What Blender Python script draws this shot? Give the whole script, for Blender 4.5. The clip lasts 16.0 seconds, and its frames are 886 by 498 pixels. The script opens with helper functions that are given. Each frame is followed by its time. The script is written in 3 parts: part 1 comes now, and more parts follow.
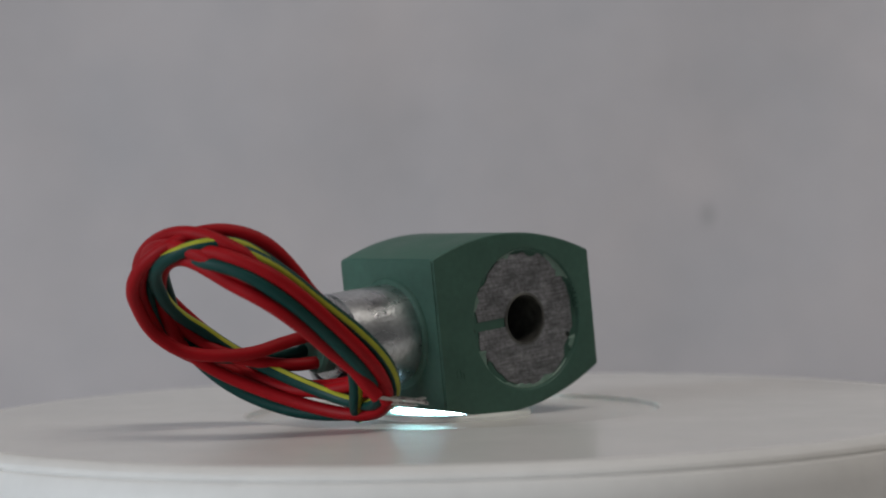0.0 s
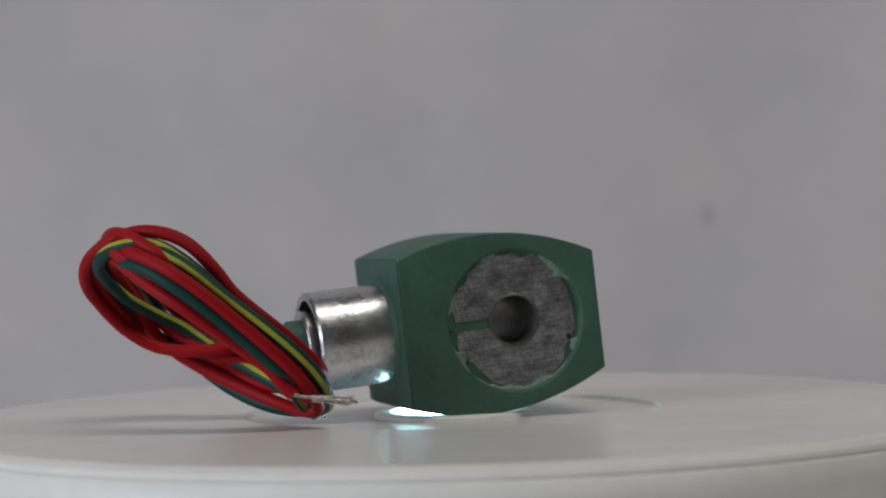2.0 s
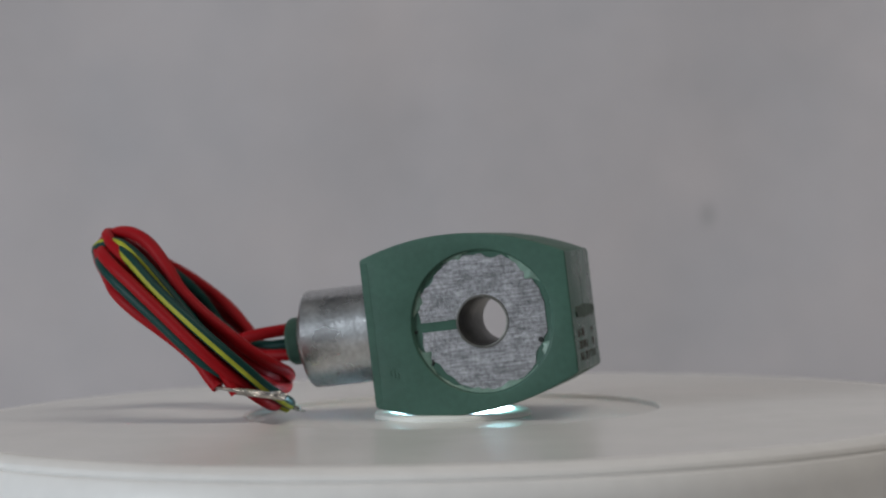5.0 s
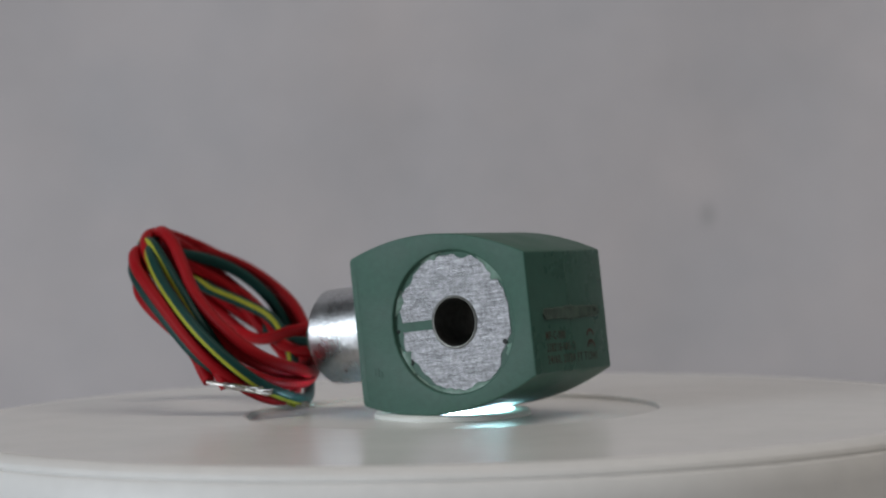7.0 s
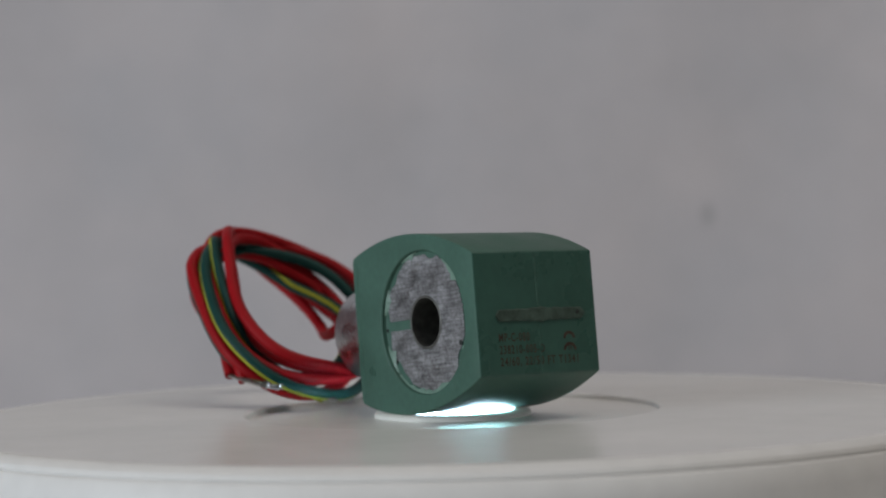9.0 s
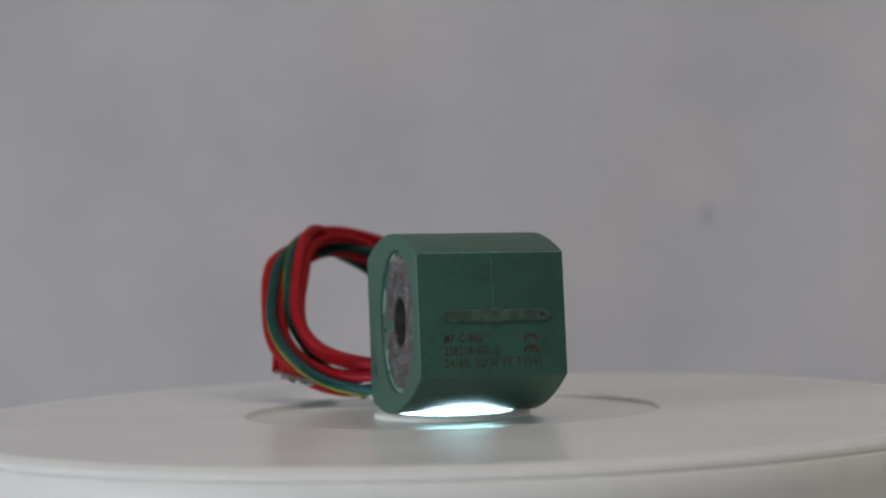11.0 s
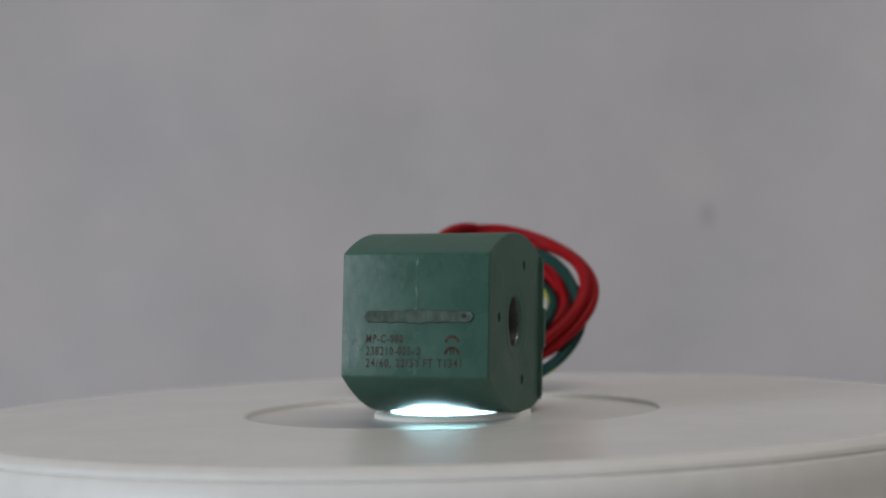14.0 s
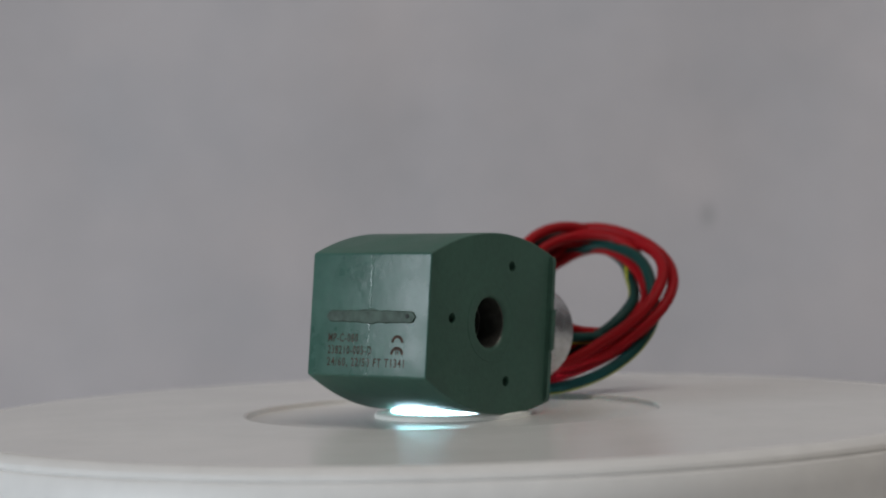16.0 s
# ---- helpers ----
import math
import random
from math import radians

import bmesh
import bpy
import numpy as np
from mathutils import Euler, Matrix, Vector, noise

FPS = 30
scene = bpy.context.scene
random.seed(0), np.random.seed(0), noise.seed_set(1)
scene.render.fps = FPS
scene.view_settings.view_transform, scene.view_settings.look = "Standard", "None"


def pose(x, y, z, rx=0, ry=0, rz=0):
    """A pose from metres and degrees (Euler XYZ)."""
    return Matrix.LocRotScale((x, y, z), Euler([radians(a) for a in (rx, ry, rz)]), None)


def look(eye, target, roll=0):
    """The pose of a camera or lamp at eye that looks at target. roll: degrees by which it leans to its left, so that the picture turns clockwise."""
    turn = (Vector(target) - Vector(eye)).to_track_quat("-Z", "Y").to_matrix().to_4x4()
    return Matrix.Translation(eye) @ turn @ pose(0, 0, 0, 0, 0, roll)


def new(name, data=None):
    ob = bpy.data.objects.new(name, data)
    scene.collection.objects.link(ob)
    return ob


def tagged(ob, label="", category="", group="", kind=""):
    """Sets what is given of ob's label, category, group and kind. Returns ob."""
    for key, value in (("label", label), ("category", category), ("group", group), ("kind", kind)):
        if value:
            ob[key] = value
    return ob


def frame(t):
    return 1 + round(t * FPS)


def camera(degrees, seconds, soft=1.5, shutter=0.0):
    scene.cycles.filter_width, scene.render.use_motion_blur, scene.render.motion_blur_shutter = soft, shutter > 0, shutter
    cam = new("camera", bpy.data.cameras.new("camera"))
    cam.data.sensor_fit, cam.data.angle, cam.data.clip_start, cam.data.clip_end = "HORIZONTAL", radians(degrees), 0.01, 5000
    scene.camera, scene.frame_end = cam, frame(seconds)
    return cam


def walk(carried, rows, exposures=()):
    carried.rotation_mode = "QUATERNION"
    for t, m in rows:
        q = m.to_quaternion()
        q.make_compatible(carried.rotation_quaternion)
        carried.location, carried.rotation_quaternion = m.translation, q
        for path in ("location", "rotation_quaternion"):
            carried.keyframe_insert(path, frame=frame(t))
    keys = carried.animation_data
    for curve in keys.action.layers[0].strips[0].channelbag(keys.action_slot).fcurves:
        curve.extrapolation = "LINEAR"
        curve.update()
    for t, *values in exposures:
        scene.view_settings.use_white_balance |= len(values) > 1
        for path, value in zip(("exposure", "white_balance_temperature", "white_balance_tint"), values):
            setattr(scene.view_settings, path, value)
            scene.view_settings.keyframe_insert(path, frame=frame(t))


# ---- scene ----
# One coil on a small motorised turntable, a fixed camera. Lengths below are in millimetres
# where a function says mm, and are turned into metres by MM.
MM = 0.001
SPEED = 10.39          # degrees per second, clockwise from above
SQUARE = 4.0           # the moment at which the coil's front faces the camera

cam = camera(23.85, 16.0, soft=2.0)
cam.data.dof.use_dof, cam.data.dof.focus_distance, cam.data.dof.aperture_fstop = True, 0.432, 16.0
EYE = (0.0, -0.4628, 0.03933)
AIM = (-0.0011, -0.00282, 0.03543)
walk(cam, [(0.0, look(EYE, AIM, -0.709)), (16.0, look(EYE, AIM, -0.709))])

# ---- light ----
world = bpy.data.worlds.new("room_air")
scene.world = world
world.use_nodes = True
world.node_tree.nodes["Background"].inputs["Color"].default_value = (0.80, 0.84, 0.90, 1)
world.node_tree.nodes["Background"].inputs["Strength"].default_value = 0.03


def area(name, eye, target, width, height, power, colour):
    lamp = bpy.data.lights.new(name, "AREA")
    lamp.shape, lamp.size, lamp.size_y, lamp.energy, lamp.color = "RECTANGLE", width, height, power, colour
    ob = new(name, lamp)
    ob.matrix_world = look(eye, target)
    return ob


area("window_light", (-1.93, -1.20, 0.50), (0, -0.80, 0.35), 1.1, 1.1, 34, (0.84, 0.92, 1.0))
area("ceiling_light", (0.60, -0.40, 1.62), (0.60, -0.40, 0), 1.5, 0.35, 12.0, (1.0, 0.93, 0.86))


# ---- materials ----
def node_material(name, colour, rough=0.5, metal=0.0, shine=0.5, spread=0.1, scale=300, bump=0.1, bump_scale=900, coat=0.0, rough_spread=0.1, stain=0.0, stain_scale=40):
    """A surface with grain and slow variation of colour and gloss, sizes in 1/m."""
    mat = bpy.data.materials.new(name)
    mat.use_nodes = True
    nt = mat.node_tree
    nodes, links = nt.nodes, nt.links
    bsdf = nodes["Principled BSDF"]
    bsdf.inputs["Metallic"].default_value = metal
    bsdf.inputs["Specular IOR Level"].default_value = shine
    bsdf.inputs["Coat Weight"].default_value = coat
    bsdf.inputs["Coat Roughness"].default_value = 0.2
    where = nodes.new("ShaderNodeTexCoord")
    fine = nodes.new("ShaderNodeTexNoise")
    fine.inputs["Scale"].default_value, fine.inputs["Detail"].default_value = scale, 6
    links.new(where.outputs["Object"], fine.inputs["Vector"])
    slow = nodes.new("ShaderNodeTexNoise")
    slow.inputs["Scale"].default_value, slow.inputs["Detail"].default_value = stain_scale, 4
    links.new(where.outputs["Object"], slow.inputs["Vector"])
    ramp = nodes.new("ShaderNodeMapRange")
    ramp.inputs["From Min"].default_value, ramp.inputs["From Max"].default_value = 0.3, 0.7
    ramp.inputs["To Min"].default_value, ramp.inputs["To Max"].default_value = 1 - spread, 1 + spread
    links.new(fine.outputs["Fac"], ramp.inputs["Value"])
    ramp2 = nodes.new("ShaderNodeMapRange")
    ramp2.inputs["From Min"].default_value, ramp2.inputs["From Max"].default_value = 0.3, 0.7
    ramp2.inputs["To Min"].default_value, ramp2.inputs["To Max"].default_value = 1 - stain, 1 + stain
    links.new(slow.outputs["Fac"], ramp2.inputs["Value"])
    both = nodes.new("ShaderNodeMath")
    both.operation = "MULTIPLY"
    links.new(ramp.outputs["Result"], both.inputs[0])
    links.new(ramp2.outputs["Result"], both.inputs[1])
    tint = nodes.new("ShaderNodeVectorMath")
    tint.operation = "SCALE"
    tint.inputs[0].default_value = colour
    links.new(both.outputs["Value"], tint.inputs["Scale"])
    links.new(tint.outputs["Vector"], bsdf.inputs["Base Color"])
    gloss = nodes.new("ShaderNodeMapRange")
    gloss.inputs["From Min"].default_value, gloss.inputs["From Max"].default_value = 0.3, 0.7
    gloss.inputs["To Min"].default_value, gloss.inputs["To Max"].default_value = max(0.02, rough - rough_spread), min(1, rough + rough_spread)
    links.new(slow.outputs["Fac"], gloss.inputs["Value"])
    links.new(gloss.outputs["Result"], bsdf.inputs["Roughness"])
    if bump:
        grain = nodes.new("ShaderNodeTexNoise")
        grain.inputs["Scale"].default_value, grain.inputs["Detail"].default_value = bump_scale, 5
        links.new(where.outputs["Object"], grain.inputs["Vector"])
        rise = nodes.new("ShaderNodeBump")
        rise.inputs["Strength"].default_value, rise.inputs["Distance"].default_value = bump, 0.0002
        links.new(grain.outputs["Fac"], rise.inputs["Height"])
        links.new(rise.outputs["Normal"], bsdf.inputs["Normal"])
    return mat


def brush_steel(mat):
    """Fine scratches along the face and small dark pits."""
    nt = mat.node_tree
    bsdf = nt.nodes["Principled BSDF"]
    colour = bsdf.inputs["Base Color"].links[0].from_socket
    where = nt.nodes.new("ShaderNodeTexCoord")
    along = nt.nodes.new("ShaderNodeMapping")
    along.inputs["Rotation"].default_value = (0, radians(5), 0)
    along.inputs["Scale"].default_value = (260, 900, 2600)
    nt.links.new(where.outputs["Object"], along.inputs["Vector"])
    lines = nt.nodes.new("ShaderNodeTexNoise")
    lines.inputs["Scale"].default_value, lines.inputs["Detail"].default_value = 1.0, 3
    nt.links.new(along.outputs["Vector"], lines.inputs["Vector"])
    pits = nt.nodes.new("ShaderNodeTexVoronoi")
    pits.inputs["Scale"].default_value = 620
    nt.links.new(where.outputs["Object"], pits.inputs["Vector"])
    hole = nt.nodes.new("ShaderNodeMapRange")
    hole.inputs["From Min"].default_value, hole.inputs["From Max"].default_value = 0.10, 0.24
    hole.inputs["To Min"].default_value, hole.inputs["To Max"].default_value = 0.72, 1.0
    nt.links.new(pits.outputs["Distance"], hole.inputs["Value"])
    line = nt.nodes.new("ShaderNodeMapRange")
    line.inputs["From Min"].default_value, line.inputs["From Max"].default_value = 0.34, 0.62
    line.inputs["To Min"].default_value, line.inputs["To Max"].default_value = 0.72, 1.12
    nt.links.new(lines.outputs["Fac"], line.inputs["Value"])
    both = nt.nodes.new("ShaderNodeMath")
    both.operation = "MULTIPLY"
    nt.links.new(hole.outputs["Result"], both.inputs[0])
    nt.links.new(line.outputs["Result"], both.inputs[1])
    worn = nt.nodes.new("ShaderNodeVectorMath")
    worn.operation = "SCALE"
    nt.links.new(colour, worn.inputs[0])
    nt.links.new(both.outputs["Value"], worn.inputs["Scale"])
    nt.links.new(worn.outputs["Vector"], bsdf.inputs["Base Color"])
    rise = nt.nodes.new("ShaderNodeBump")
    rise.inputs["Strength"].default_value, rise.inputs["Distance"].default_value = 0.5, 0.0001
    nt.links.new(both.outputs["Value"], rise.inputs["Height"])
    nt.links.new(bsdf.inputs["Normal"].links[0].from_socket, rise.inputs["Normal"])
    nt.links.new(rise.outputs["Normal"], bsdf.inputs["Normal"])


def glow_material(name, colour, strength, base=(0.8, 0.85, 0.85)):
    mat = bpy.data.materials.new(name)
    mat.use_nodes = True
    bsdf = mat.node_tree.nodes["Principled BSDF"]
    bsdf.inputs["Base Color"].default_value = (*base, 1)
    bsdf.inputs["Roughness"].default_value = 0.3
    bsdf.inputs["Emission Color"].default_value = (*colour, 1)
    bsdf.inputs["Emission Strength"].default_value = strength
    return mat


GREEN = node_material("green_moulding", (0.050, 0.116, 0.087), 0.54, shine=0.32, spread=0.07, scale=700, bump=0.3, bump_scale=1900, stain=0.12, stain_scale=75)
GREEN_LABEL = node_material("green_print_face", (0.041, 0.106, 0.082), 0.31, shine=0.36, spread=0.07, scale=500, bump=0.5, bump_scale=330, stain=0.09, stain_scale=140, rough_spread=0.09)
SCAR = node_material("scraped_green", (0.056, 0.088, 0.070), 0.58, shine=0.3, spread=0.35, scale=520, bump=0.8, bump_scale=1300)
PLATE_METAL = node_material("worn_steel", (0.275, 0.275, 0.286), 0.44, 1.0, spread=0.28, scale=1300, bump=1.0, bump_scale=2700, stain=0.30, stain_scale=260, rough_spread=0.13)
brush_steel(PLATE_METAL)
ZINC = node_material("zinc_plated_steel", (0.56, 0.57, 0.58), 0.30, 1.0, spread=0.14, scale=900, bump=0.38, bump_scale=1300, stain=0.14, stain_scale=160)
BORE = node_material("bore_steel", (0.13, 0.13, 0.12), 0.42, 0.8, spread=0.25, scale=600, bump=0.4, bump_scale=900)
# near-black: painted shade in gaps and hub, and one dark dot
DARK = node_material("dark_shade_and_dot", (0.012, 0.016, 0.014), 0.7, spread=0.2)
SEAM = node_material("mould_seam_green", (0.055, 0.124, 0.097), 0.2, spread=0.2, scale=900, bump=0.9, bump_scale=800)
FLASH = node_material("pale_green_flash", (0.15, 0.25, 0.20), 0.42, spread=0.2, scale=700, bump=0.4)
INK = node_material("brown_print", (0.064, 0.042, 0.034), 0.75, shine=0.06, spread=0.5, scale=1300)
RED = node_material("red_insulation", (0.285, 0.0030, 0.0065), 0.55, shine=0.16, spread=0.06, scale=400, bump=0.15, bump_scale=1200, stain=0.10)
WIRE_GREEN = node_material("green_insulation", (0.004, 0.042, 0.036), 0.5, shine=0.2, spread=0.08, scale=400, bump=0.15, bump_scale=1200)
WIRE_YELLOW = node_material("yellow_stripe", (0.33, 0.34, 0.03), 0.5, shine=0.2, spread=0.10, scale=400, bump=0.15, bump_scale=1200)
TINNED = node_material("tinned_copper", (0.50, 0.48, 0.45), 0.32, 1.0, spread=0.2, scale=900)
WHITE = node_material("white_plastic", (0.74, 0.73, 0.71), 0.24, shine=0.8, spread=0.02, scale=120, bump=0.05, bump_scale=500, rough_spread=0.02, stain=0.03, stain_scale=18)
WHITE_SIDE = node_material("white_plastic_side", (0.72, 0.71, 0.69), 0.5, spread=0.03, scale=200, bump=0.15, bump_scale=900, stain=0.03, stain_scale=20)
# weak emission stands in for lamp light passing through the lens
LENS = glow_material("milky_lens", (1.0, 1.0, 0.96), 0.06, (0.68, 0.70, 0.66))
GLOW = glow_material("lamp_glow", (0.56, 0.78, 1.0), 30.0)


def centre_glow():
    """The lamp is brightest in its middle, with one small diode at its centre."""
    nt = GLOW.node_tree
    where = nt.nodes.new("ShaderNodeTexCoord")
    far = nt.nodes.new("ShaderNodeVectorMath")
    far.operation = "LENGTH"
    nt.links.new(where.outputs["Object"], far.inputs[0])
    fall = nt.nodes.new("ShaderNodeMapRange")
    fall.interpolation_type = "SMOOTHSTEP"
    fall.inputs["From Min"].default_value, fall.inputs["From Max"].default_value = 0.0075, 0.0140
    fall.inputs["To Min"].default_value, fall.inputs["To Max"].default_value = 300.0, 2.0
    nt.links.new(far.outputs["Value"], fall.inputs["Value"])
    core = nt.nodes.new("ShaderNodeMapRange")
    core.interpolation_type = "SMOOTHSTEP"
    core.inputs["From Min"].default_value, core.inputs["From Max"].default_value = 0.0008, 0.0022
    core.inputs["To Min"].default_value, core.inputs["To Max"].default_value = 2500.0, 0.0
    nt.links.new(far.outputs["Value"], core.inputs["Value"])
    total = nt.nodes.new("ShaderNodeMath")
    total.operation = "ADD"
    nt.links.new(fall.outputs["Result"], total.inputs[0])
    nt.links.new(core.outputs["Result"], total.inputs[1])
    nt.links.new(total.outputs["Value"], nt.nodes["Principled BSDF"].inputs["Emission Strength"])


centre_glow()
CLOTH = node_material("grey_backdrop", (0.47, 0.455, 0.46), 0.9, spread=0.02, scale=60, bump=0.0, stain=0.085, stain_scale=7)


def soil_cloth():
    """Pinkish and bluish blotches and one small smudge on the backdrop."""
    nt = CLOTH.node_tree
    bsdf = nt.nodes["Principled BSDF"]
    colour = bsdf.inputs["Base Color"].links[0].from_socket
    where = nt.nodes.new("ShaderNodeTexCoord")
    patch = nt.nodes.new("ShaderNodeTexNoise")
    patch.inputs["Scale"].default_value, patch.inputs["Detail"].default_value = 14, 3
    nt.links.new(where.outputs["Object"], patch.inputs["Vector"])
    hue = nt.nodes.new("ShaderNodeMix")
    hue.data_type, hue.blend_type = "RGBA", "MIX"
    hue.inputs["A"].default_value, hue.inputs["B"].default_value = (0.97, 0.99, 1.03, 1), (1.04, 0.99, 0.98, 1)
    nt.links.new(patch.outputs["Fac"], hue.inputs["Factor"])
    far = nt.nodes.new("ShaderNodeVectorMath")
    far.operation = "SUBTRACT"
    nt.links.new(where.outputs["Object"], far.inputs[0])
    far.inputs[1].default_value = (0.1215, 0.52, 0.0457)
    flat = nt.nodes.new("ShaderNodeVectorMath")
    flat.operation = "MULTIPLY"
    flat.inputs[1].default_value = (1.5, 0.0, 1.0)
    nt.links.new(far.outputs["Vector"], flat.inputs[0])
    size = nt.nodes.new("ShaderNodeVectorMath")
    size.operation = "LENGTH"
    nt.links.new(flat.outputs["Vector"], size.inputs[0])
    spot = nt.nodes.new("ShaderNodeMapRange")
    spot.inputs["From Max"].default_value = 0.0075
    spot.inputs["To Min"].default_value, spot.inputs["To Max"].default_value = 0.74, 1.0
    nt.links.new(size.outputs["Value"], spot.inputs["Value"])
    one = nt.nodes.new("ShaderNodeVectorMath")
    one.operation = "MULTIPLY"
    nt.links.new(colour, one.inputs[0])
    nt.links.new(hue.outputs["Result"], one.inputs[1])
    two = nt.nodes.new("ShaderNodeVectorMath")
    two.operation = "SCALE"
    nt.links.new(one.outputs["Vector"], two.inputs[0])
    nt.links.new(spot.outputs["Result"], two.inputs["Scale"])
    nt.links.new(two.outputs["Vector"], bsdf.inputs["Base Color"])


soil_cloth()
# dim tone, so that the unseen walls bounce little light
PAINT = node_material("room_paint", (0.20, 0.195, 0.19), 0.8, spread=0.03, scale=20, bump=0.0)
TABLE = node_material("table_laminate", (0.74, 0.73, 0.72), 0.5, spread=0.06, scale=50)


# ---- mesh helpers ----
def mesh_of(name, bm, materials, smooth=40):
    bmesh.ops.recalc_face_normals(bm, faces=bm.faces[:])
    me = bpy.data.meshes.new(name)
    bm.to_mesh(me)
    bm.free()
    for m in materials if isinstance(materials, (list, tuple)) else [materials]:
        me.materials.append(m)
    if smooth:
        me.shade_smooth()
        me.set_sharp_from_angle(angle=radians(smooth))
    return me


def part(name, bm, material, parent=None, label="", smooth=40, m=None):
    ob = new(name, mesh_of(name, bm, material, smooth))
    if parent is not None:
        ob.parent = parent
    if m is not None:
        ob.matrix_basis = m
    return tagged(ob, label) if label else ob


def lathe(profile, n=64, axis="z", closed=False):
    """A turned solid from (radius, height) pairs in mm, about z or along -x; radius 0 closes an end."""
    bm = bmesh.new()
    rings = []
    for r, h in profile:
        if r < 1e-6:
            ring = [bm.verts.new((0, 0, h * MM))]
        else:
            ring = [bm.verts.new((r * MM * math.cos(2 * math.pi * k / n), r * MM * math.sin(2 * math.pi * k / n), h * MM)) for k in range(n)]
        rings.append(ring)
    pairs = list(zip(rings, rings[1:])) + ([(rings[-1], rings[0])] if closed else [])
    for a, b in pairs:
        for k in range(n):
            j = (k + 1) % n
            if len(a) == 1:
                bm.faces.new((a[0], b[k], b[j]))
            elif len(b) == 1:
                bm.faces.new((a[k], b[0], a[j]))
            else:
                bm.faces.new((a[k], a[j], b[j], b[k]))
    if axis == "x":
        bmesh.ops.transform(bm, matrix=Matrix.Rotation(-math.pi / 2, 4, "Y"), verts=bm.verts[:])
    elif axis == "y":
        bmesh.ops.transform(bm, matrix=Matrix.Rotation(math.pi / 2, 4, "X"), verts=bm.verts[:])
    return bm


def box(x0, x1, y0, y1, z0, z1, bevel=0.0, unit=MM):
    bm = bmesh.new()
    bmesh.ops.create_cube(bm, size=1)
    for v in bm.verts:
        v.co = Vector(((x0 if v.co.x < 0 else x1), (y0 if v.co.y < 0 else y1), (z0 if v.co.z < 0 else z1))) * unit
    if bevel:
        bmesh.ops.bevel(bm, geom=bm.edges[:], offset=bevel * unit, segments=2, affect="EDGES")
    return bm


def spline(points, steps):
    """A smooth run through points, steps to a stretch."""
    pts = [Vector(p) for p in points]
    pts = [2 * pts[0] - pts[1]] + pts + [2 * pts[-1] - pts[-2]]
    out = []
    for a, b, c, d in zip(pts, pts[1:], pts[2:], pts[3:]):
        for k in range(steps):
            u = k / steps
            out.append(0.5 * (2 * b + (c - a) * u + (2 * a - 5 * b + 4 * c - d) * u * u + (3 * b - a - 3 * c + d) * u ** 3))
    return out + [pts[-2]]


def tube(points, radius, n=10, stripe=0, rolls=((0, 0), (1, 0))):
    """A round wire along points in mm. stripe: how many sides take the second material, on the side away from the loop's middle,
    rolled round the wire by rolls of (share of the way, degrees)."""
    bm = bmesh.new()
    pts = [Vector(p) * MM for p in points]
    side = (pts[1] - pts[0]).normalized().orthogonal().normalized()
    rings = []
    for i, p in enumerate(pts):
        t = (pts[min(i + 1, len(pts) - 1)] - pts[max(i - 1, 0)]).normalized()
        if stripe:
            want = (p - LOOP_MIDDLE * MM).normalized() - 0.45 * LOOP_UP
            side = (side * 3 + (want - want.dot(t) * t).normalized()).normalized()
        side = (side - side.dot(t) * t).normalized()
        up = t.cross(side)
        turn = -math.pi * stripe / n
        share = i / (len(pts) - 1)
        for (s0, d0), (s1, d1) in zip(rolls, rolls[1:]):
            if s0 <= share <= s1:
                turn += radians(d0 + (d1 - d0) * (share - s0) / (s1 - s0))
                break
        rings.append([bm.verts.new(p + radius * MM * (math.cos(2 * math.pi * k / n + turn) * side + math.sin(2 * math.pi * k / n + turn) * up)) for k in range(n)])
    for a, b in zip(rings, rings[1:]):
        for k in range(n):
            f = bm.faces.new((a[k], a[(k + 1) % n], b[(k + 1) % n], b[k]))
            f.material_index = 1 if k < stripe else 0
    bm.faces.new(rings[0][::-1])
    bm.faces.new(rings[-1])
    return bm


def carved(ob, cutters):
    """Cuts the cutters out of ob and rounds its edges, and bakes the result into its mesh."""
    tools = []
    for bm in cutters:
        t = new("cutter", mesh_of("cutter", bm, DARK, 0))
        t.parent = ob.parent
        t.matrix_basis = ob.matrix_basis
        tools.append(t)
        mod = ob.modifiers.new("cut", "BOOLEAN")
        mod.object, mod.operation, mod.solver = t, "DIFFERENCE", "EXACT"
    bpy.context.view_layer.update()
    me = bpy.data.meshes.new_from_object(ob.evaluated_get(bpy.context.evaluated_depsgraph_get()))
    ob.modifiers.clear()
    ob.data = me
    me.shade_smooth()
    me.set_sharp_from_angle(angle=radians(35))
    for t in tools:
        bpy.data.objects.remove(t)


def lettering(name, words, width, height, parent, m, material, label):
    """Words as a thin mesh, width x height mm, from the left end of their base line."""
    cu = bpy.data.curves.new(name, "FONT")
    cu.body, cu.extrude, cu.offset, cu.space_character, cu.resolution_u = words, 0.01, 0.012, 1.22, 3
    ob = new(name, cu)
    bpy.context.view_layer.update()
    me = bpy.data.meshes.new_from_object(ob.evaluated_get(bpy.context.evaluated_depsgraph_get()))
    bpy.data.objects.remove(ob)
    xs, ys = [v.co.x for v in me.vertices], [v.co.y for v in me.vertices]
    for v in me.vertices:
        v.co = Vector(((v.co.x - min(xs)) / (max(xs) - min(xs)) * width, v.co.y / max(ys) * height, v.co.z * 2)) * MM
    me.materials.clear()
    me.materials.append(material)
    out = new(name, me)
    out.parent = parent
    out.matrix_basis = m
    return tagged(out, label)


